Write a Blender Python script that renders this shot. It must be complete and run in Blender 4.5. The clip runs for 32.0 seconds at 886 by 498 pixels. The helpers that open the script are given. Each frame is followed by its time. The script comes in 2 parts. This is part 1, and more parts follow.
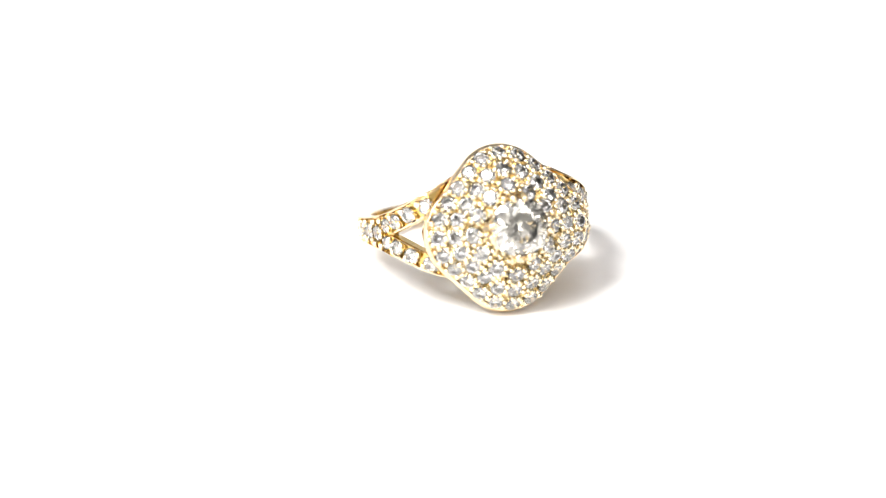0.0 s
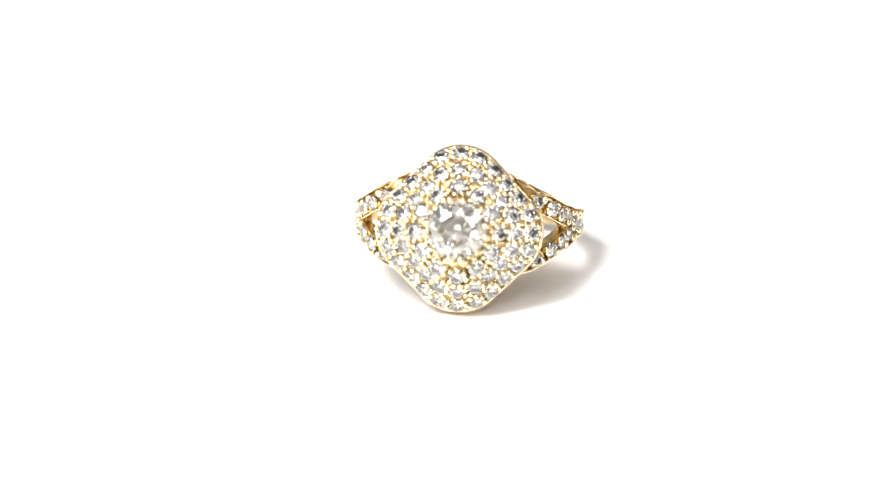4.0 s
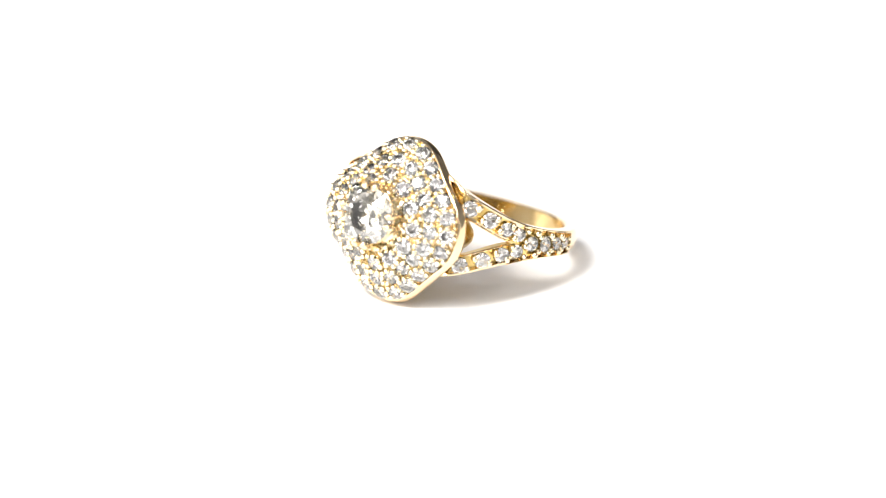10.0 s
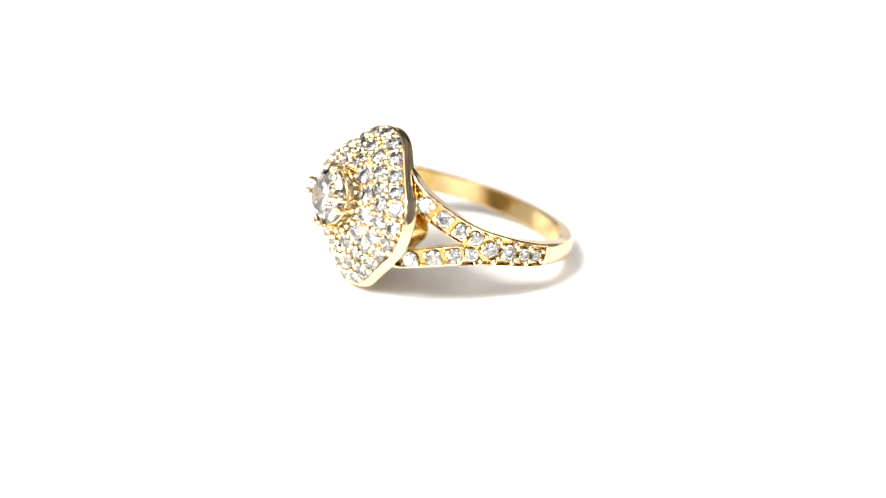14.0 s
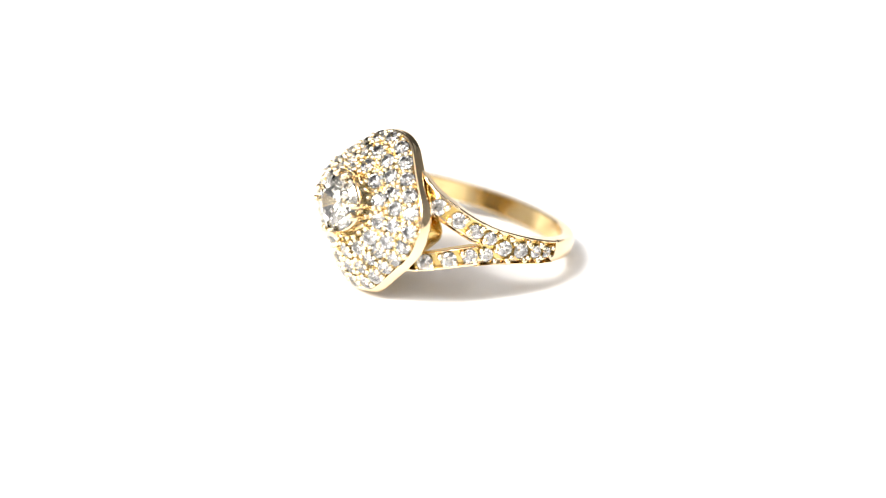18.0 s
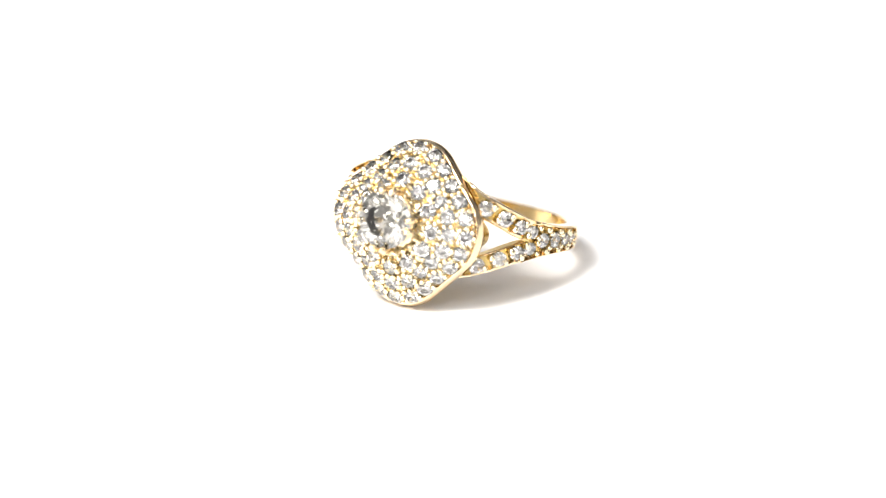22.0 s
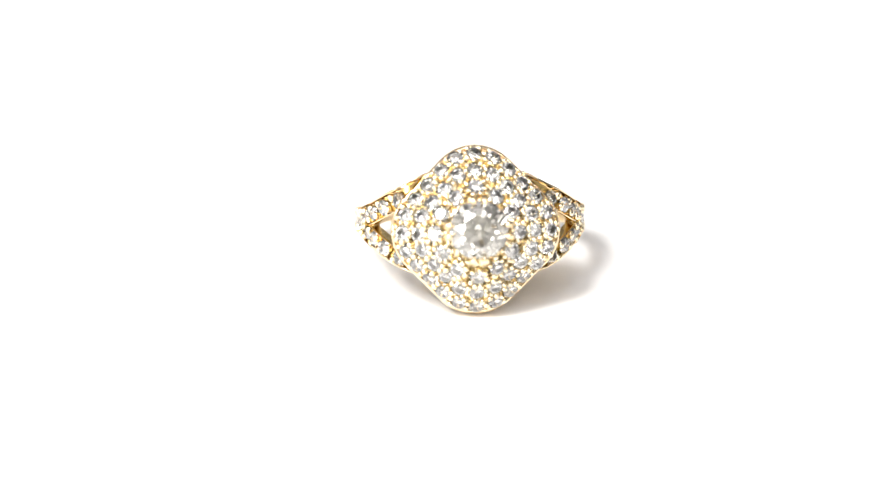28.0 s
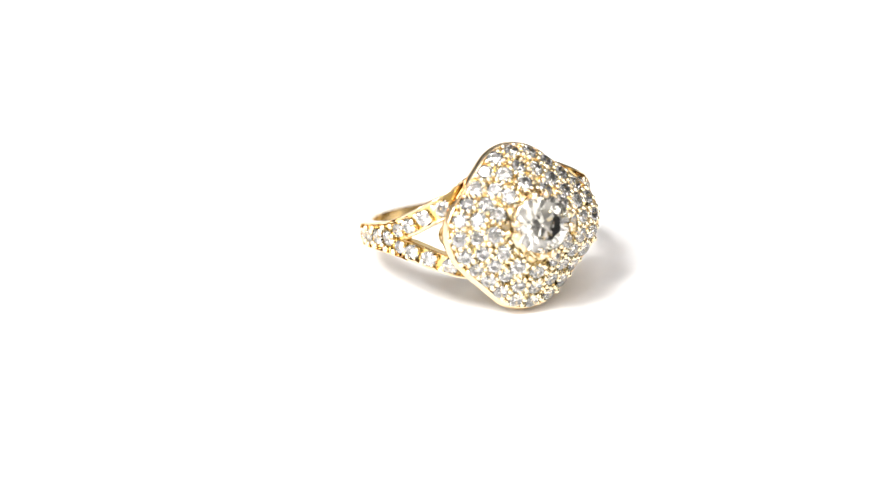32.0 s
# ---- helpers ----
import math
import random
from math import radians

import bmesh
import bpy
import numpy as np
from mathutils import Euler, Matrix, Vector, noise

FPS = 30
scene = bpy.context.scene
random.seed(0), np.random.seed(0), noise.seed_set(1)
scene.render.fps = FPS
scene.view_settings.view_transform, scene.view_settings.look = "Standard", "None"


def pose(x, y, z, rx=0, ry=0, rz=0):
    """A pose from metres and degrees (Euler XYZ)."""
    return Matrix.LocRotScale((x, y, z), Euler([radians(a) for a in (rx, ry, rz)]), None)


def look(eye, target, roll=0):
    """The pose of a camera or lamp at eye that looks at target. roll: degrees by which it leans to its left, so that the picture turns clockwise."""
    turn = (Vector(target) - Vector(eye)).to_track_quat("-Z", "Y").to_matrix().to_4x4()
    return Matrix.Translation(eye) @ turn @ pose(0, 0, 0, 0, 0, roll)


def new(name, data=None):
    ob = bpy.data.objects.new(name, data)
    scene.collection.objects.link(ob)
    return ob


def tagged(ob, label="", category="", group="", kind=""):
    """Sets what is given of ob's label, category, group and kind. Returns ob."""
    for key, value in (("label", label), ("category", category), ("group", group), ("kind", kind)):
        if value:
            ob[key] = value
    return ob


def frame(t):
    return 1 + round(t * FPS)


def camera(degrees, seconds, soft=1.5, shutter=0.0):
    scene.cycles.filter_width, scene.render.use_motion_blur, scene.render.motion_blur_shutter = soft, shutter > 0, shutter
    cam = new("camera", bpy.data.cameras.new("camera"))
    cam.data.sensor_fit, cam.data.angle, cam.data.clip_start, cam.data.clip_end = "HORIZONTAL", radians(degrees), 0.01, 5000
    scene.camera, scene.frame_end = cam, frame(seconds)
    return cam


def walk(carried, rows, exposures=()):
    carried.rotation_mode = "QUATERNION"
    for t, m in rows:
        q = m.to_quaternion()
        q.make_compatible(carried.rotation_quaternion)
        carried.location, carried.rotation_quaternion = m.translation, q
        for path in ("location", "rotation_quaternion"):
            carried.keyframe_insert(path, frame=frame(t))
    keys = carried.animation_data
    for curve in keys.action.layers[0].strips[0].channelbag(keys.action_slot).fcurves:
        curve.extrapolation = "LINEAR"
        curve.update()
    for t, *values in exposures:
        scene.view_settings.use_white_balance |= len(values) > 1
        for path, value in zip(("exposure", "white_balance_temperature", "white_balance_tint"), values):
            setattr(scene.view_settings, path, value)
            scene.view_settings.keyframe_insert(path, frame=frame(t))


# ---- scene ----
MM = 0.001

# ---------------------------------------------------------------- camera: fixed on its stand, a long close-up lens
cam = camera(17.823, 32.0, soft=0.6)
EYE = (-2.764 * MM, -227.56 * MM, 106.09 * MM)
AIM = (-2.764 * MM, 0.0, 0.555 * MM)
walk(cam, [(0.0, look(EYE, AIM)), (32.0, look(EYE, AIM))])
cam.data.dof.use_dof = True
cam.data.dof.focus_distance = 0.2420
cam.data.dof.aperture_fstop = 13.0

# ---------------------------------------------------------------- light: white tabletop studio with soft boxes
world = bpy.data.worlds.new("studio_world")
scene.world = world
world.use_nodes = True
world.node_tree.nodes["Background"].inputs[0].default_value = (1.0, 0.99, 0.97, 1)
world.node_tree.nodes["Background"].inputs[1].default_value = 0.05
scene.view_settings.exposure = 0.0


def soft_box(name, eye, aim, wide, high, watts, tint):
    data = bpy.data.lights.new(name, "AREA")
    data.shape, data.size, data.size_y = "RECTANGLE", wide, high
    data.energy, data.color = watts, tint
    ob = new(name, data)
    ob.matrix_world = look(eye, aim)
    return ob


soft_box("key_soft_box", (-0.25, -0.27, 0.45), (0, 0, 0), 0.16, 0.16, 3.5, (1.0, 0.99, 0.975))
# two small hot lamps, unseen, added so that stones and grains glint
soft_box("left_sparkle_spot", (-0.18, -0.25, 0.48), (0, 0, 0), 0.08, 0.08, 1.2, (1.0, 0.985, 0.96))
soft_box("right_sparkle_spot", (0.20, -0.30, 0.44), (0, 0, 0), 0.05, 0.05, 0.12, (1.0, 0.985, 0.96))
soft_box("left_panel", (-0.336, -0.36, 0.09), (0, 0, 0.006), 0.11, 0.09, 0.7, (1.0, 0.995, 0.985))
soft_box("top_soft_box", (0.02, -0.20, 0.62), (0, 0, 0), 0.45, 0.35, 0.65, (1.0, 0.955, 0.955))
soft_box("front_soft_box", (-0.04, -0.54, 0.46), (0, 0, 0), 0.60, 0.30, 0.45, (1.0, 0.955, 0.955))
# unseen small lamps added in a loose ring round the lens for sparkle in the stones: degrees to the side of it and above
# the table
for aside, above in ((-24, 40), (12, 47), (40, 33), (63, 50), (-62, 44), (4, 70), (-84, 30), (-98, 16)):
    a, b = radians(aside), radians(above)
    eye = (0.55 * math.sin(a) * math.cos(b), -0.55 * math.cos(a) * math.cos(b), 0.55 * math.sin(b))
    soft_box("added_sparkle_lamp", eye, (0, 0, 0.006), 0.07, 0.07, 0.12 if aside > 30 else 0.36 if aside < -80 else 0.24, (1.0, 0.965, 0.96))


# ---------------------------------------------------------------- materials
def material(name):
    mat = bpy.data.materials.new(name)
    mat.use_nodes = True
    return mat, mat.node_tree.nodes, mat.node_tree.links, mat.node_tree.nodes["Principled BSDF"]


def noise_at(nodes, links, scale, detail=4.0):
    coord = nodes.new("ShaderNodeTexCoord")
    tex = nodes.new("ShaderNodeTexNoise")
    tex.inputs["Scale"].default_value = scale
    tex.inputs["Detail"].default_value = detail
    links.new(coord.outputs["Object"], tex.inputs["Vector"])
    return tex


def gold_material(name, dark, light, rough, bump):
    mat, nodes, links, skin = material(name)
    skin.inputs["Metallic"].default_value = 1.0
    wide = noise_at(nodes, links, 350.0)
    ramp = nodes.new("ShaderNodeValToRGB")
    ramp.color_ramp.elements[0].color = (*dark, 1)
    ramp.color_ramp.elements[1].color = (*light, 1)
    ramp.color_ramp.elements[0].position, ramp.color_ramp.elements[1].position = 0.3, 0.7
    links.new(wide.outputs["Fac"], ramp.inputs["Fac"])
    links.new(ramp.outputs["Color"], skin.inputs["Base Color"])
    fine = noise_at(nodes, links, 4000.0, 6.0)
    spread = nodes.new("ShaderNodeMapRange")
    spread.inputs["To Min"].default_value = rough * 0.7
    spread.inputs["To Max"].default_value = rough * 1.4
    links.new(fine.outputs["Fac"], spread.inputs["Value"])
    links.new(spread.outputs["Result"], skin.inputs["Roughness"])
    relief = nodes.new("ShaderNodeBump")
    relief.inputs["Strength"].default_value = bump
    relief.inputs["Distance"].default_value = 0.00003
    links.new(wide.outputs["Fac"], relief.inputs["Height"])
    links.new(relief.outputs["Normal"], skin.inputs["Normal"])
    return mat


GOLD = gold_material("polished_yellow_gold", (0.945, 0.71, 0.41), (0.985, 0.80, 0.53), 0.09, 0.2)
GOLD_GRAIN = gold_material("burnished_gold_grain", (0.94, 0.79, 0.52), (0.98, 0.87, 0.64), 0.15, 0.2)
# amber from gold lighting gold, and recess shade, are put into this colour
GOLD_RAW_BOUNCE = gold_material("unpolished_bounce_gold", (0.72, 0.48, 0.14), (0.86, 0.64, 0.26), 0.24, 0.6)
# inside of the band: bounce between its walls is put into the colour
GOLD_INSIDE = gold_material("amber_inside_bounce_gold", (0.80, 0.56, 0.24), (0.92, 0.71, 0.37), 0.13, 0.5)
GOLD_CAST = gold_material("cast_yellow_gold", (0.93, 0.775, 0.49), (0.97, 0.855, 0.60), 0.20, 0.6)


def stone_material(name, tint):
    mat, nodes, links, skin = material(name)
    nodes.remove(skin)
    glass = nodes.new("ShaderNodeBsdfGlass")
    glass.inputs["IOR"].default_value = 2.42
    glass.inputs["Roughness"].default_value = 0.0
    info = nodes.new("ShaderNodeObjectInfo")
    ramp = nodes.new("ShaderNodeValToRGB")
    ramp.color_ramp.elements[0].color = (*tint, 1)
    ramp.color_ramp.elements[1].color = (0.995, 0.99, 0.98, 1)
    links.new(info.outputs["Random"], ramp.inputs["Fac"])
    links.new(ramp.outputs["Color"], glass.inputs["Color"])
    links.new(glass.outputs["BSDF"], nodes["Material Output"].inputs["Surface"])
    return mat


DIAMOND = stone_material("clear_diamond", (0.97, 0.965, 0.945))
DIAMOND_WARM = stone_material("warm_diamond", (0.97, 0.96, 0.90))


def paper_material():
    mat, nodes, links, skin = material("white_card")
    tex = noise_at(nodes, links, 900.0)
    ramp = nodes.new("ShaderNodeValToRGB")
    ramp.color_ramp.elements[0].color = (0.84, 0.84, 0.84, 1)
    ramp.color_ramp.elements[1].color = (0.88, 0.88, 0.88, 1)
    links.new(tex.outputs["Fac"], ramp.inputs["Fac"])
    links.new(ramp.outputs["Color"], skin.inputs["Base Color"])
    skin.inputs["Roughness"].default_value = 0.55
    return mat


def wall_material(name, shade):
    mat, nodes, links, skin = material(name)
    tex = noise_at(nodes, links, 4.0)
    ramp = nodes.new("ShaderNodeValToRGB")
    ramp.color_ramp.elements[0].color = (0.56 * shade, 0.555 * shade, 0.56 * shade, 1)
    ramp.color_ramp.elements[1].color = (0.64 * shade, 0.635 * shade, 0.64 * shade, 1)
    links.new(tex.outputs["Fac"], ramp.inputs["Fac"])
    links.new(ramp.outputs["Color"], skin.inputs["Base Color"])
    skin.inputs["Roughness"].default_value = 0.8
    return mat


CARD, WALL, DUSK, BOUNCE_WHITE, BLACKOUT = paper_material(), wall_material("studio_wall", 0.85), wall_material("grey_studio_wall", 0.48), wall_material("white_bounce_wall", 1.3), wall_material("black_studio_wall", 0.14)


# ---------------------------------------------------------------- mesh helpers
def mesh_of(name, verts, faces, mat, smooth=True):
    me = bpy.data.meshes.new(name)
    me.from_pydata([tuple(v) for v in verts], [], faces)
    me.materials.append(mat)
    if smooth:
        me.polygons.foreach_set("use_smooth", [True] * len(me.polygons))
    bm = bmesh.new()
    bm.from_mesh(me)
    bmesh.ops.recalc_face_normals(bm, faces=bm.faces)
    bm.to_mesh(me)
    bm.free()
    return me


def part(name, me, parent, label="", m=None):
    ob = new(name, me)
    ob.parent = parent
    if m is not None:
        ob.matrix_basis = m
    return tagged(ob, label=label) if label else ob


def sharp_by_angle(me, degrees):
    """Creases where faces meet at more than the given angle."""
    bm = bmesh.new()
    bm.from_mesh(me)
    for e in bm.edges:
        e.smooth = len(e.link_faces) == 2 and e.calc_face_angle(0) < radians(degrees)
    bm.to_mesh(me)
    bm.free()


# ---------------------------------------------------------------- setting
def box_mesh(name, lo, hi, mat):
    xs, ys, zs = zip(lo, hi)
    verts = [(x, y, z) for x in xs for y in ys for z in zs]
    faces = [(0, 1, 3, 2), (4, 6, 7, 5), (0, 4, 5, 1), (2, 3, 7, 6), (0, 2, 6, 4), (1, 5, 7, 3)]
    return mesh_of(name, verts, faces, mat, smooth=False)


CARD_TOP = -0.50 * MM


def build_setting():
    # white card: flat under the ring, swept up behind it
    verts, faces = [], []
    line = [(-0.70, 0.0), (-0.35, 0.0), (0.0, 0.0), (0.45, 0.0)]
    line += [(0.45 + 0.2 * math.sin(a), 0.2 - 0.2 * math.cos(a)) for a in np.linspace(0.1, math.pi / 2, 14)]
    for thick in (0.0, -0.004):
        for y, z in ((y, z + CARD_TOP) for y, z in line):
            dy, dz = (0, thick) if y < 0.5 else (-thick, thick * 0.3)
            verts += [(-0.70, y + dy, z + dz), (0.70, y + dy, z + dz)]
    n = len(line)
    for i in range(n - 1):
        a = 2 * i
        faces += [(a, a + 1, a + 3, a + 2), (2 * n + a, 2 * n + a + 2, 2 * n + a + 3, 2 * n + a + 1)]
        faces += [(a, a + 2, 2 * n + a + 2, 2 * n + a), (a + 1, 2 * n + a + 1, 2 * n + a + 3, a + 3)]
    faces += [(0, 2 * n, 2 * n + 1, 1), (2 * n - 2, 2 * n - 1, 4 * n - 1, 4 * n - 2)]
    sheet = new("backdrop", mesh_of("backdrop", verts, faces, CARD))
    sharp_by_angle(sheet.data, 40)
    tagged(sheet, "seamless matt white card sweep, brightly lit", "backdrop", kind="structure")
    # unseen closing walls, shaded one by one for what gold and stones reflect
    for name, lo, hi in (
        ("wall_north", (-0.85, 0.75, -0.05), (0.85, 0.85, 0.95)),
        ("wall_south", (-0.85, -0.85, -0.05), (0.85, -0.75, 0.95)),
        ("wall_west", (-0.85, -0.75, -0.05), (-0.75, 0.75, 0.95)),
        ("wall_east", (0.75, -0.75, -0.05), (0.85, 0.75, 0.95)),
        ("ceiling", (-0.85, -0.85, 0.95), (0.85, 0.85, 1.05)),
        ("floor", (-0.85, -0.85, -0.10), (0.85, 0.85, -0.05)),
    ):
        rear = name == "wall_north"
        # the west wall is added white as a reflector to brighten the stones
        skin = {"wall_north": BLACKOUT, "wall_east": DUSK, "wall_west": BOUNCE_WHITE}.get(name, WALL)
        tagged(new(name, box_mesh(name, lo, hi, skin)), ("plain unseen black studio " if rear else "plain unseen matt studio ") + name.split("_")[0], name.split("_")[0], kind="structure")


build_setting()


# ---------------------------------------------------------------- the ring; its own space in millimetres until put together
# x: out of the finger hole through the head, y: across the hand, z: along the finger
RIM_X = 10.62        # plane of the head's rim
HALF_SIDE, CORNER = 6.10, 4.05
DOME = 2.5
DROOP = 0.85         # how far the rim falls back at its upper and lower corner


def rounded(angle, side, corner):
    """Distance from the centre to a rounded square that stands on its corner."""
    a = (angle % (math.pi / 2)) - math.pi / 4
    c, s = math.cos(a), abs(math.sin(a))
    core = side - corner
    if side * s / c <= core:
        return side / c
    # meet the ray with the corner's arc
    b = core * (c + s)
    return b + math.sqrt(max(b * b - 2 * core * core + corner * corner, 0))


def fall(z):
    return (1.15 if z > 0 else DROOP) * (z / 6.7) ** 2


def rim_at(angle):
    return rounded(angle, HALF_SIDE, CORNER) * (1 + 0.012 * math.cos(angle) ** 2 + 0.03 * max(-math.sin(angle), 0.0))


def dome(s):
    return DOME * (1 - s ** 1.85) - 0.04


def brilliant(name, diameter, mat, table=0.54, crown=0.16, girdle=0.03, depth=0.43):
    """A round brilliant, girdle in the xy plane, table up."""
    r = diameter / 2
    verts, faces = [], []

    def circle(count, radius, z, turn=0.0):
        first = len(verts)
        for i in range(count):
            a = 2 * math.pi * (i + turn) / count
            verts.append((radius * math.cos(a), radius * math.sin(a), z))
        return first
    t = circle(8, r * table, diameter * crown)
    k = circle(8, r * 0.79, diameter * crown * 0.58, 0.5)
    g = circle(16, r, diameter * girdle * 0.5)
    h = circle(16, r, -diameter * girdle * 0.5)
    p = circle(8, r * 0.24, -diameter * depth * 0.78, 0.5)
    verts.append((0, 0, -diameter * depth))
    tip = len(verts) - 1
    faces.append(tuple(range(t, t + 8)))
    for i in range(8):
        j = (i + 1) % 8
        g0, g1, g2 = g + 2 * i, g + 2 * i + 1, g + (2 * i + 2) % 16
        h0, h1, h2 = h + 2 * i, h + 2 * i + 1, h + (2 * i + 2) % 16
        before = k + (i - 1) % 8
        faces += [(t + i, k + i, t + j)]
        faces += [(t + i, before, g0, k + i)]
        faces += [(k + i, g0, g1), (k + i, g1, g2)]
        faces += [(g0, h0, h1, g1), (g1, h1, h2, g2)]
        faces += [(h0, p + i, h1), (h1, p + i, h2)]
        faces += [(p + (i - 1) % 8, tip, p + i, h0)]
    verts = [Vector(v) * MM for v in verts]
    return mesh_of(name, verts, faces, mat, smooth=False)


def bead_mesh(name, radius, tall, mat, rings=5, around=10):
    """A rounded grain of metal on a short stalk."""
    verts, faces = [], []
    profile = [(radius * 0.9, -tall)] + [(radius * math.cos(a), radius * math.sin(a)) for a in np.linspace(0, math.pi / 2 * 0.92, rings)]
    for rr, z in profile:
        for i in range(around):
            a = 2 * math.pi * i / around
            verts.append(Vector((rr * math.cos(a), rr * math.sin(a), z)) * MM)
    n = len(profile)
    for k in range(n - 1):
        for i in range(around):
            j = (i + 1) % around
            faces.append((k * around + i, k * around + j, (k + 1) * around + j, (k + 1) * around + i))
    faces += [tuple(range(around - 1, -1, -1)), tuple(range((n - 1) * around, n * around))]
    return mesh_of(name, verts, faces, mat)


def frame_on(place, normal, turn=0.0):
    """A pose in metres from a place in millimetres whose z axis is the normal."""
    q = Vector(normal).to_track_quat("Z", "Y")
    return Matrix.Translation(Vector(place) * MM) @ q.to_matrix().to_4x4() @ Matrix.Rotation(turn, 4, "Z")


rng = random.Random(7)
ring = new("ring")
tagged(ring, "yellow gold ring with a domed cushion head paved in small diamonds", "ring")


# head: where the stones sit, in polar terms on the face
def on_head(angle, s, lift=0.0):
    rr = s * rim_at(angle)
    z = rr * math.sin(angle)
    return Vector((RIM_X + dome(s) + lift - fall(z), rr * math.cos(angle), z))


def head_normal(angle, s):
    e = 1e-3
    du = on_head(angle + e, s) - on_head(angle - e, s)
    dv = on_head(angle, s + e) - on_head(angle, s - e)
    n = du.cross(dv).normalized()
    return n if n.x > 0 else -n


ROWS = ((24, 0.885, 1.44), (20, 0.700, 1.43), (12, 0.512, 1.48))
head_stones = []
for count, near, size in ROWS:
    s = near
    # equal steps along the rounded square
    fine = [2 * math.pi * i / 2000 for i in range(2001)]
    length = [0.0]
    for a, b in zip(fine, fine[1:]):
        length.append(length[-1] + (on_head(b, s) - on_head(a, s)).length)
    for i in range(count):
        a = float(np.interp(length[-1] * i / count, length, fine))
        # the outer rows crowd out into the upper and lower corner
        s = near + 0.03 * math.sin(a) ** 2
        head_stones.append((on_head(a, s), head_normal(a, s), size * rng.uniform(0.97, 1.03), a, s))

SEAT = 1.02


def seat_depth(d, radius):
    """How far the metal is cut away at distance d from the middle of a stone."""
    return 0.0 if d > radius * SEAT else 0.05 + (1 - d / (radius * SEAT)) * radius * 1.04


CENTRE_R, CENTRE_X = 2.50, 14.17
HEAD = Matrix.Translation((0, -0.08 * MM, 0.22 * MM))
CLAWS = pose(0, 0, 0.61 * MM)


def build_head():
    # paved dome: a fine skin with a cut seat under every stone
    around, steps = 360, 84
    places = np.array([tuple(p) for p, _, _, _, _ in head_stones])
    sizes = np.array([d / 2 for _, _, d, _, _ in head_stones])
    verts, faces = [], []
    for k in range(steps + 1):
        s = 0.24 + (0.982 - 0.24) * k / steps
        for i in range(around):
            a = 2 * math.pi * i / around
            p, n = on_head(a, s), head_normal(a, s)
            gap = np.sqrt(((places - np.array(p)) ** 2).sum(1))
            cut = max((seat_depth(g, r) for g, r in zip(gap[gap < 0.9], sizes[gap < 0.9])), default=0.0)
            # bright-cut hollows between the stones
            cut = max(cut, min(0.34, max(0.0, float((gap - sizes).min())) * 1.6))
            verts.append((p - n * cut) * MM)
    for k in range(steps):
        for i in range(around):
            j = (i + 1) % around
            faces.append((k * around + i, k * around + j, (k + 1) * around + j, (k + 1) * around + i))
    # cup under the middle stone
    base = len(verts)
    for rr, x in ((1.3, RIM_X + 1.2), (0.4, RIM_X + 0.4)):
        for i in range(around):
            a = 2 * math.pi * i / around
            verts.append(Vector((x, rr * math.cos(a), rr * math.sin(a))) * MM)
    for lo, hi in ((0, base), (base, base + around)):
        for i in range(around):
            j = (i + 1) % around
            faces.append((lo + i, hi + i, hi + j, lo + j))
    faces.append(tuple(range(base + around, base + 2 * around)))
    me = mesh_of("paved_dome", verts, faces, GOLD_CAST)
    sharp_by_angle(me, 50)
    part("paved_dome", me, ring, "cast gold dome drilled with stone seats", HEAD)

    # rim: polished wall round the dome with a fine groove
    profile = [(0.974, -0.16), (0.979, -0.05), (0.986, 0.00), (0.996, 0.01), (1.004, -0.03), (1.010, -0.09), (1.012, -0.16), (1.011, -0.20),
               (1.013, -0.25), (1.017, -0.36), (1.020, -0.50), (1.021, -0.66), (1.018, -0.80), (1.009, -0.92), (0.990, -0.98),
               (0.93, -0.99), (0.90, -0.86), (0.90, -0.2)]
    verts, faces = [], []
    around = 220
    for s, x in profile:
        for i in range(around):
            a = 2 * math.pi * i / around
            rr = s * rim_at(a) * (1 + 0.022 * min(-x, 0.8) * max(-math.sin(a), 0.0) if x < 0 else 1.0)
            # the wall is deepest at the sides
            thin = float(np.interp(rr * math.sin(a), (-7.0, -4.0, 0.0, 4.5, 7.0), (1.0, 1.2, 1.25, 1.25, 0.95))) if x < 0 else 1.0
            verts.append(Vector((RIM_X + x * thin - fall(rr * math.sin(a)), rr * math.cos(a), rr * math.sin(a))) * MM)
    n = len(profile)
    for k in range(n):
        for i in range(around):
            j, m = (i + 1) % around, (k + 1) % n
            faces.append((k * around + i, k * around + j, m * around + j, m * around + i))
    me = mesh_of("head_rim", verts, faces, GOLD)
    sharp_by_angle(me, 60)
    part("head_rim", me, ring, "smooth polished gold rim", HEAD)

    # open tapered gallery between the head and the finger hole
    verts, faces = [], []
    profile = [(5.0, -0.7), (4.9, -1.6), (4.95, -2.6), (4.85, -2.9), (4.4, -2.9), (4.3, -2.6), (4.4, -1.2), (4.5, -0.7)]
    for side, x in profile:
        for i in range(around):
            a = 2 * math.pi * i / around
            rr = rounded(a, side, side * 0.2) * (1 + 0.10 * max(-math.sin(a), 0.0) ** 2 + 0.04 * math.cos(a) ** 2)
            y, z = rr * math.cos(a), rr * math.sin(a)
            depth = max(RIM_X + x - fall(z), math.sqrt(max(8.75 ** 2 - y * y, 0)) + 0.1 * (x + 3.0))
            verts.append(Vector((depth, y, z)) * MM)
    n = len(profile)
    for k in range(n):
        for i in range(around):
            j, m = (i + 1) % around, (k + 1) % n
            faces.append((k * around + i, k * around + j, m * around + j, m * around + i))
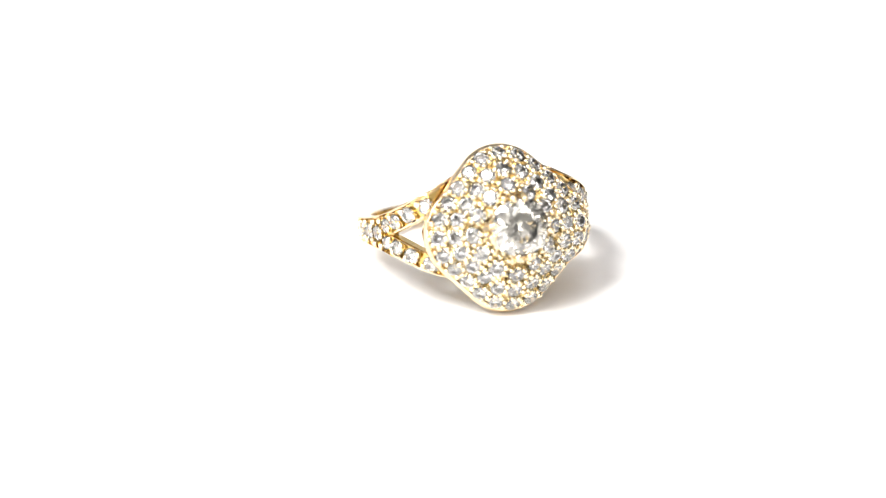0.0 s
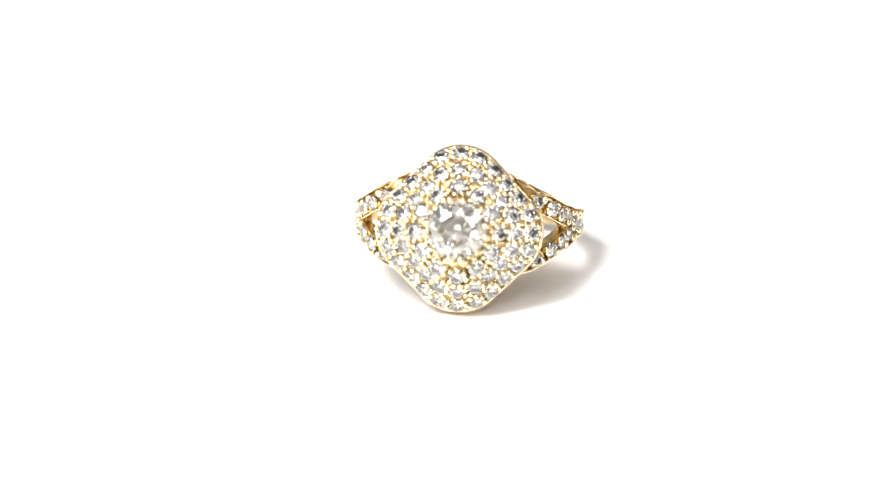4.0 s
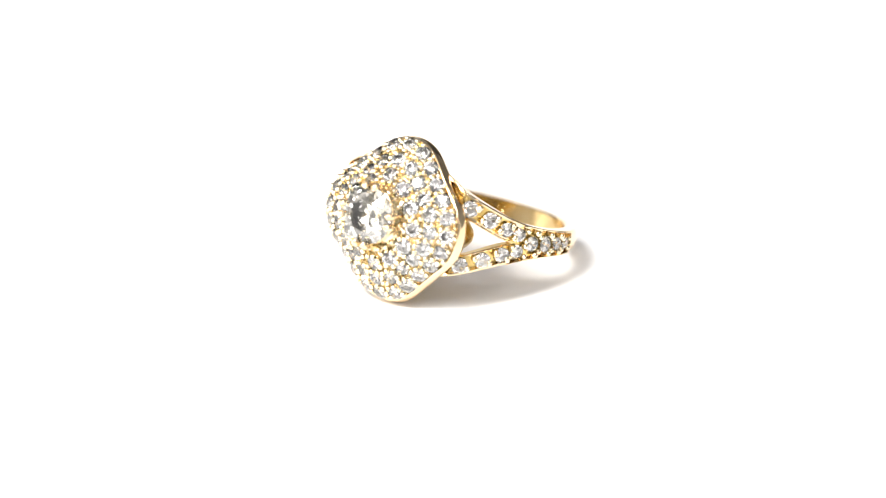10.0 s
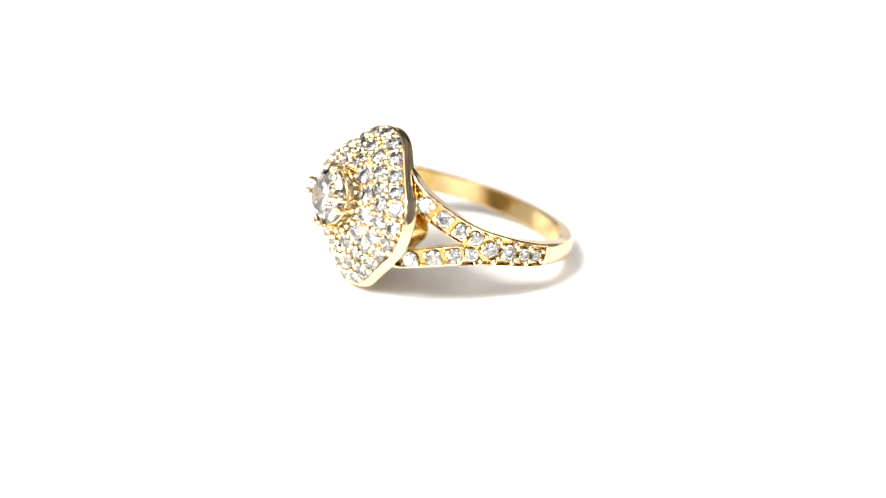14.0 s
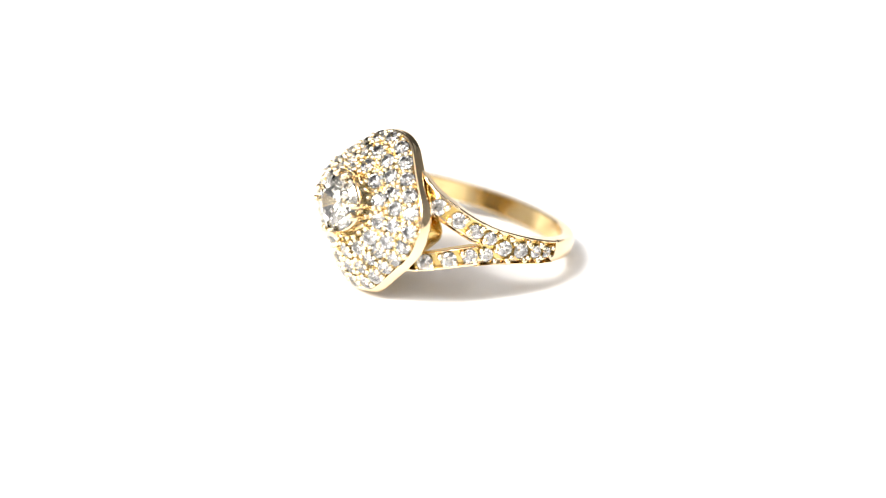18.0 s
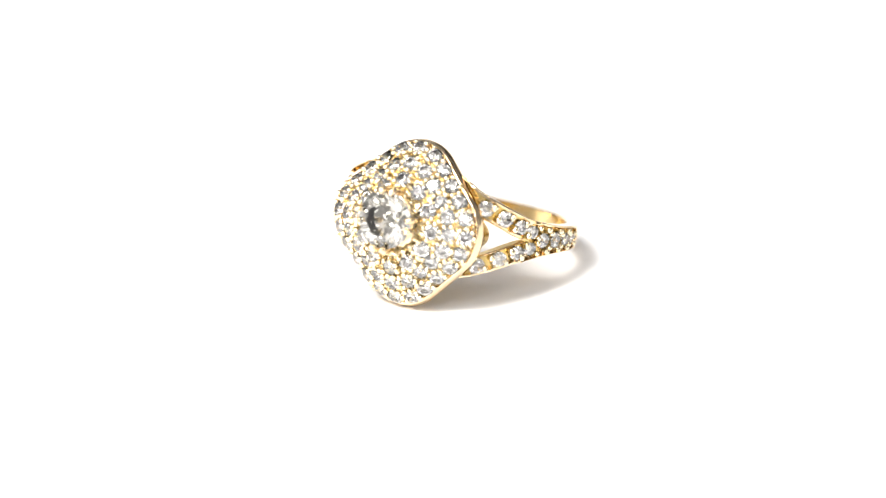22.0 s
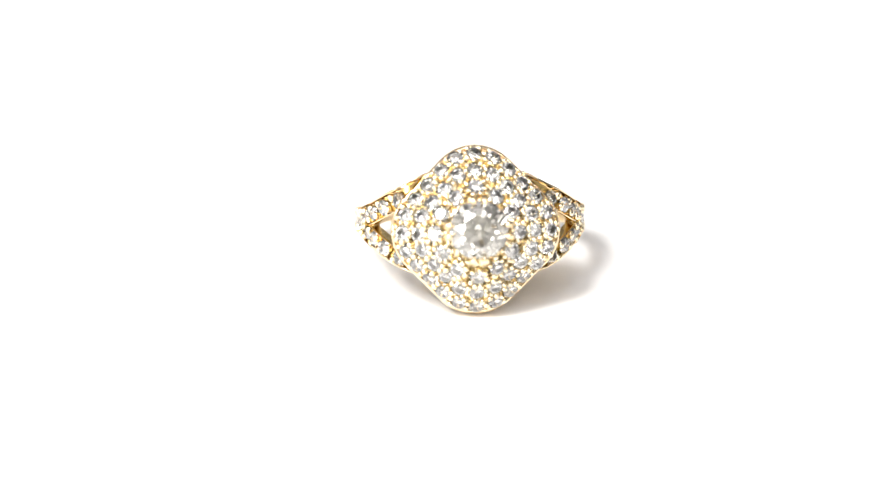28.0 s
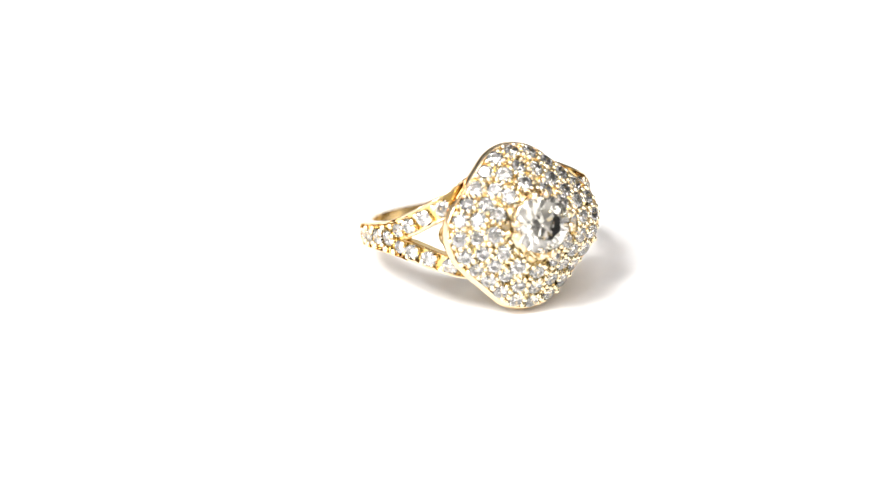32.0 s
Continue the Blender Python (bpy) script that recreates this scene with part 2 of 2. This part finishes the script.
    me = mesh_of("gallery", verts, faces, GOLD_RAW_BOUNCE)
    part("gallery", me, ring, "cast gold gallery under the head, amber bounce light in its colour", HEAD)


def build_head_stones():
    kinds = {}
    for p, n, size, a, s in head_stones:
        key = round(size * 20) / 20
        if key not in kinds:
            kinds[key] = brilliant("diamond", key, DIAMOND)
        tilt = Vector((n.x, n.y + rng.uniform(-0.17, 0.17), n.z + rng.uniform(-0.17, 0.17)))
        part("diamond", kinds[key], ring, m=HEAD @ frame_on(p + n * 0.06, tilt, rng.uniform(0, 6.28)))


def build_head_beads():
    me = bead_mesh("bead", 0.245, 0.55, GOLD_GRAIN)
    spots = []
    for p, n, size, a, s in head_stones:
        q = n.to_track_quat("Z", "Y")
        start = rng.uniform(0, 1)
        for k in range(8):
            turn = 2 * math.pi * (k + start) / 8
            spots.append((p + q @ Vector((math.cos(turn), math.sin(turn), 0)) * (size * 0.5 + 0.04), n))
    for k in range(28):
        turn = 2 * math.pi * (k + 0.5) / 28
        s = 2.98 / rim_at(turn)
        spots.append((on_head(turn, s), head_normal(turn, s)))
    kept = []
    # a close ring of grains round the cup of the large stone
    for k in range(20):
        turn = 2 * math.pi * k / 20
        s = 2.52 / rim_at(turn)
        kept.append((on_head(turn, s, 0.16), head_normal(turn, s)))
    for p, n in spots:
        inside = Vector((0, p.y, p.z)).length < 0.978 * rim_at(math.atan2(p.z, p.y))
        apart = all((p - q).length > 0.40 for q, _ in kept)
        if inside and apart and all((p - c).length > d * 0.46 for c, _, d, _, _ in head_stones) and Vector((0, p.y, p.z)).length > 2.75:
            kept.append((p, n))
    for p, n in kept:
        part("bead", me, ring, m=HEAD @ frame_on(p + n * 0.11, n) @ Matrix.Scale(rng.uniform(0.85, 1.15), 4))


def rod(name, path, radii, mat, around=10):
    """A tapering wire through places in millimetres, with rounded ends."""
    pts = [Vector(p) for p in path]
    verts, faces = [], []
    for i, p in enumerate(pts):
        d = (pts[min(i + 1, len(pts) - 1)] - pts[max(i - 1, 0)]).normalized()
        q = d.to_track_quat("Z", "Y")
        for k in range(around):
            a = 2 * math.pi * k / around
            verts.append((p + q @ Vector((radii[i] * math.cos(a), radii[i] * math.sin(a), 0))) * MM)
    for i in range(len(pts) - 1):
        for k in range(around):
            j = (k + 1) % around
            faces.append((i * around + k, i * around + j, (i + 1) * around + j, (i + 1) * around + k))
    faces += [tuple(range(around)), tuple(range((len(pts) - 1) * around, len(pts) * around))]
    return mesh_of(name, verts, faces, mat)


def build_centre():
    me = brilliant("centre_diamond", CENTRE_R * 2, DIAMOND_WARM, 0.56, 0.15, 0.02, 0.42)
    part("centre_diamond", me, ring, "large round brilliant-cut diamond", CLAWS @ frame_on((CENTRE_X, 0, 0), (1, 0.01, 0.0), 0.2))
    # four pairs of claws
    path, radii = [], []
    for rr, x in ((2.20, -1.9), (2.48, -0.9), (2.64, -0.3), (2.70, 0.14), (2.62, 0.40), (2.40, 0.52), (2.22, 0.52)):
        path.append((CENTRE_X + x, rr, 0))
    radii = [0.27, 0.26, 0.26, 0.27, 0.29, 0.27, 0.13]
    claw = rod("claw", path, radii, GOLD)
    for quarter in range(4):
        for side in (-0.19, 0.19):
            part("claw", claw, ring, m=CLAWS @ Matrix.Rotation(quarter * math.pi / 2 + side, 4, "X"))
    # collar under the stone
    verts, faces, around = [], [], 60
    profile = [(2.30 + 0.15 * math.cos(b), CENTRE_X - 0.50 + 0.17 * math.sin(b)) for b in np.linspace(0, 2 * math.pi, 9)[:-1]]
    for rr, x in profile:
        for i in range(around):
            a = 2 * math.pi * i / around
            verts.append(Vector((x, rr * math.cos(a), rr * math.sin(a))) * MM)
    for k in range(8):
        for i in range(around):
            j, m = (i + 1) % around, (k + 1) % 8
            faces.append((k * around + i, k * around + j, m * around + j, m * around + i))
    part("collar", mesh_of("collar", verts, faces, GOLD), ring, "gold wire collar under the large stone", CLAWS)


# the band sits a hair off the head's middle
HOOP = Matrix.Translation((0, -0.06 * MM, 0.12 * MM))


# shank and split shoulders, by the angle round the finger from the head
def bend(deg, at, value):
    """A smooth curve along a row of places."""
    return float(np.interp([deg - 4, deg - 2, deg, deg + 2, deg + 4], at, value).mean())


def hoop_radius(deg):
    return bend(deg, (13, 19, 23, 25, 28, 32, 37, 45, 54, 61, 70, 80, 90, 101, 130, 180), (9.2, 9.75, 10.15, 10.36, 10.70, 11.0, 11.12, 10.90, 10.58, 10.34, 10.11, 10.01, 10.07, 10.20, 10.23, 10.14))


def hoop_inner(deg):
    return bend(deg, (25, 40, 60, 80, 180), (9.7, 9.75, 9.3, 8.95, 8.9))


def arm_inner(deg):
    return bend(deg, (13, 20, 24, 28, 36, 45, 50, 55, 59.3), (3.4, 2.95, 2.65, 2.30, 1.60, 0.88, 0.52, 0.20, 0.0))


def hoop_half(deg):
    return bend(deg, (13, 20, 24, 26, 28, 30, 32, 36, 40, 45, 50, 55, 60, 65, 70, 80, 90, 103, 130, 180),
                           (5.3, 5.1, 4.75, 4.52, 4.28, 4.04, 3.82, 3.49, 3.20, 2.85, 2.48, 2.18, 1.86, 1.60, 1.45, 1.22, 1.07, 0.95, 0.76, 0.64))


def at_hoop(deg, radius, z):
    return Vector((radius * math.cos(radians(deg)), radius * math.sin(radians(deg)), z))


def strip(name, degs, edges, seats, channel, mat=None, domed=0.0, rails=(0.16, 0.16)):
    """A bent bar between two edges along z, its outer face cut with seats and, if channelled, let in between two rails."""
    across = 41 if channel else 13
    verts, faces, per = [], [], 0
    places = np.array([tuple(p) for p, _ in seats]) if seats else np.zeros((0, 3))
    for deg in degs:
        lo, hi = edges(deg)
        mid, half, rad, inner = (lo + hi) / 2, (hi - lo) / 2, hoop_radius(deg), hoop_inner(deg)
        row = []
        for k in range(across):
            v = -1 + 2 * k / (across - 1)
            edge = (1 - abs(v)) * half
            sink = 0.0
            if channel:
                sink = 0.52 if edge > rails[0 if v < 0 else 1] else 0.0
            sink += 0.10 * max(0.0, 1 - edge / 0.10) ** 2 + domed * v * v
            p = at_hoop(deg, rad - sink, mid + v * half)
            if len(places) and edge > 0.19:
                gap = np.sqrt(((places - np.array(at_hoop(deg, rad, mid + v * half))) ** 2).sum(1))
                i = int(gap.argmin())
                cut = seat_depth(gap[i], seats[i][1])
                if cut:
                    cut += 0.2 if seats[i][1] > 0.4 else 0.0
                    p = at_hoop(deg, rad - max(cut, sink), mid + v * half)
            row.append(p)
        bevel = 0.12
        row += [at_hoop(deg, rad - 0.25 - domed, hi), at_hoop(deg, inner + bevel, hi), at_hoop(deg, inner, hi - bevel),
                at_hoop(deg, inner, lo + bevel), at_hoop(deg, inner + bevel, lo), at_hoop(deg, rad - 0.25 - domed, lo)]
        per = len(row)
        verts += [p * MM for p in row]
    for i in range(len(degs) - 1):
        for k in range(per):
            m = (k + 1) % per
            faces.append((i * per + k, i * per + m, (i + 1) * per + m, (i + 1) * per + k))
    faces += [tuple(range(per)), tuple(range((len(degs) - 1) * per, len(degs) * per))]
    me = mesh_of(name, verts, faces, mat or GOLD)
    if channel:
        # the inside, the let-in floor and the flanks towards the split are left as cast, recess shade and amber bounce
        # in their colour
        me.materials.append(GOLD_RAW_BOUNCE)
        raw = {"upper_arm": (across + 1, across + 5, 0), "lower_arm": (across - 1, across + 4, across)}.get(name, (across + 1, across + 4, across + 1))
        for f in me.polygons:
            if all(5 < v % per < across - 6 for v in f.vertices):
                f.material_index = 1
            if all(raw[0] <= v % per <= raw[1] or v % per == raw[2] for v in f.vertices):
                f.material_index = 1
    else:
        # satin inside of the plain band, its colour deepened for gold reflecting gold
        me.materials.append(GOLD_INSIDE)
        for f in me.polygons:
            if all(across + 1 <= v % per <= across + 4 for v in f.vertices):
                f.material_index = 1
    sharp_by_angle(me, 38)
    return me


def shoulder_row():
    """Stones of one shoulder: the single file, then both arms of the split."""
    file = [(100.2, 0.0, 1.08), (92.7, 0.0, 1.20), (83.2, 0.0, 1.44), (73.4, 0.0, 1.42)]
    pairs = [(64.4, 0.74, 1.22), (56.4, 1.12, 1.36), (47.0, 1.76, 1.44), (36.8, 2.50, 1.46)]
    return file, pairs


def build_shoulder(hand):
    file, pairs = shoulder_row()
    flip = Matrix.Diagonal((1, hand, 1, 1))
    stone_kinds = {}
    bead = bead_mesh("bead", 0.26, 0.45, GOLD_GRAIN)

    def mirror(me):
        if hand < 0:
            me.transform(flip)
            me.flip_normals()
        return me

    def set_stone(deg, z, size, owner):
        if size not in stone_kinds:
            stone_kinds[size] = brilliant("diamond", size, DIAMOND)
        p = at_hoop(deg, hoop_radius(deg) - 0.22, z)
        n = at_hoop(deg, 1, 0)
        p.y, n.y = p.y * hand, n.y * hand
        n = n + Vector((rng.uniform(-0.06, 0.06), rng.uniform(-0.06, 0.06), rng.uniform(-0.06, 0.06)))
        part("diamond", stone_kinds[size], owner, m=frame_on(p, n, rng.uniform(0, 6.28)))

    def set_bead(deg, z, owner):
        p, n = at_hoop(deg, hoop_radius(deg) - 0.14, z), at_hoop(deg, 1, 0)
        p.y, n.y = p.y * hand, n.y * hand
        part("bead", bead, owner, m=frame_on(p, n) @ Matrix.Scale(rng.uniform(0.85, 1.15), 4))

    # single file
    seats = [(at_hoop(d, hoop_radius(d), z), size / 2) for d, z, size in file]
    seats += [(at_hoop(d, hoop_radius(d), sign * z), size / 2) for d, z, size in pairs[:1] for sign in (-1, 1)]
    seats += [(at_hoop((d + e) / 2, hoop_radius((d + e) / 2), off), 0.27) for (d, _, _), (e, _, _) in zip(file, file[1:]) for off in (-0.45, 0.45)]
    degs = list(np.linspace(105.2, 59.3, 140))
    owner = part("shoulder", mirror(strip("shoulder", degs, lambda d: (-hoop_half(d), hoop_half(d) + 0.15), seats, True)), ring, m=HOOP)
    for d, z, size in file:
        set_stone(d, z, size, owner)
    for (d, _, a), (e, _, b) in zip(file, file[1:]):
        for sign in (-1, 1):
            set_bead((d + e) / 2, sign * min(a, b) * 0.44, owner)
            set_bead((d + e) / 2 - 1.9, sign * (hoop_half((d + e) / 2) - 0.3), owner)
    for sign in (-1, 1):
        set_bead(103.6, sign * 0.42, owner)
        set_bead(75.8, sign * 0.95, owner)
        set_bead(68.8, sign * 0.22, owner)
        set_bead(69.2, sign * 1.1, owner)

    # the two arms
    for sign, name in ((1, "upper_arm"), (-1, "lower_arm")):
        seats = [(at_hoop(d, hoop_radius(d), sign * z), size / 2) for d, z, size in pairs]
        degs = list(np.linspace(59.4, 13.0, 150))

        def edges(d, sign=sign):
            lo, hi = arm_inner(d), hoop_half(d)
            if sign < 0:
                hi = hi - float(np.interp(d, (20, 28, 34, 59), (0.9, 0.45, 0.22, 0.12)))
            else:
                hi = hi + bend(d, (13, 20, 27, 35, 59), (-0.5, 0.05, 0.28, 0.2, 0.12))
            return (lo, hi) if sign > 0 else (-hi, -lo)
        seats += [(at_hoop((d + e) / 2, hoop_radius((d + e) / 2), sign * ((z + y) / 2 + off)), 0.27) for (d, z, _), (e, y, _) in zip(pairs, pairs[1:]) for off in (-0.30, 0.30)]
        owner = part(name, mirror(strip(name, degs, edges, seats, True, rails=(0.12, 0.24)[::sign])), ring, m=HOOP)
        for d, z, size in pairs:
            set_stone(d, sign * z, size, owner)
        for (d, z, a), (e, y, b) in zip(pairs, pairs[1:]):
            for side in (-0.42, 0.42):
                set_bead((d + e) / 2 - side * 3.2 - 0.2, sign * ((z + y) / 2 + side), owner)
            set_bead((d + e) / 2 - 0.9, sign * ((z + y) / 2 + 0.60), owner)
            set_bead((d + e) / 2 + 0.9, sign * ((z + y) / 2 - 0.54), owner)
        for side in (-0.5, 0.05):
            set_bead(30.6 - side * 3.0, sign * (2.95 + side), owner)


def build_shank():
    degs = list(np.linspace(105.2, 254.8, 150))

    def around_back(d):
        h = hoop_half(d if d <= 180 else 360 - d)
        return -h - bend(min(d, 360 - d), (105, 125, 150, 180), (0.0, 0.1, 0.3, 0.45)), h + 0.15
    global hoop_radius, hoop_inner
    keep_r, keep_i = hoop_radius, hoop_inner
    hoop_radius = lambda d: keep_r(d if d <= 180 else 360 - d)
    hoop_inner = lambda d: keep_i(d if d <= 180 else 360 - d)
    me = strip("shank", degs, around_back, [], False, domed=0.22)
    hoop_radius, hoop_inner = keep_r, keep_i
    part("shank", me, ring, "plain polished gold band", HOOP)


build_head()
build_head_stones()
build_centre()
build_shank()
for hand in (1, -1):
    build_shoulder(hand)
build_head_beads()

# ---------------------------------------------------------------- motion: a slow turn one way, then back
TILT, LIFT = 17.85, 3.662
REST = pose(-0.135 * MM, -1.011 * MM, LIFT * MM, 0, 0, -90) @ pose(0, 0, 0, 0, -TILT, 0)


def turned(t):
    """Degrees of turn at t seconds."""
    there, back = 16.45 - 5.417 * t, 16.45 - 5.491 * (30.56 - t)
    if abs(t - 15.38) < 0.2:
        return max(there, back) + 0.5 * (0.2 - abs(t - 15.38))
    return max(there, back)


def motions():
    times = [0.5 * i for i in range(31)] + [15.18, 15.38, 15.58] + [16.0 + 0.5 * i for i in range(33)]
    walk(ring, [(t, pose(-0.231 * MM, 0.725 * MM, 0, 0, 0, turned(t)) @ REST) for t in times])


motions()
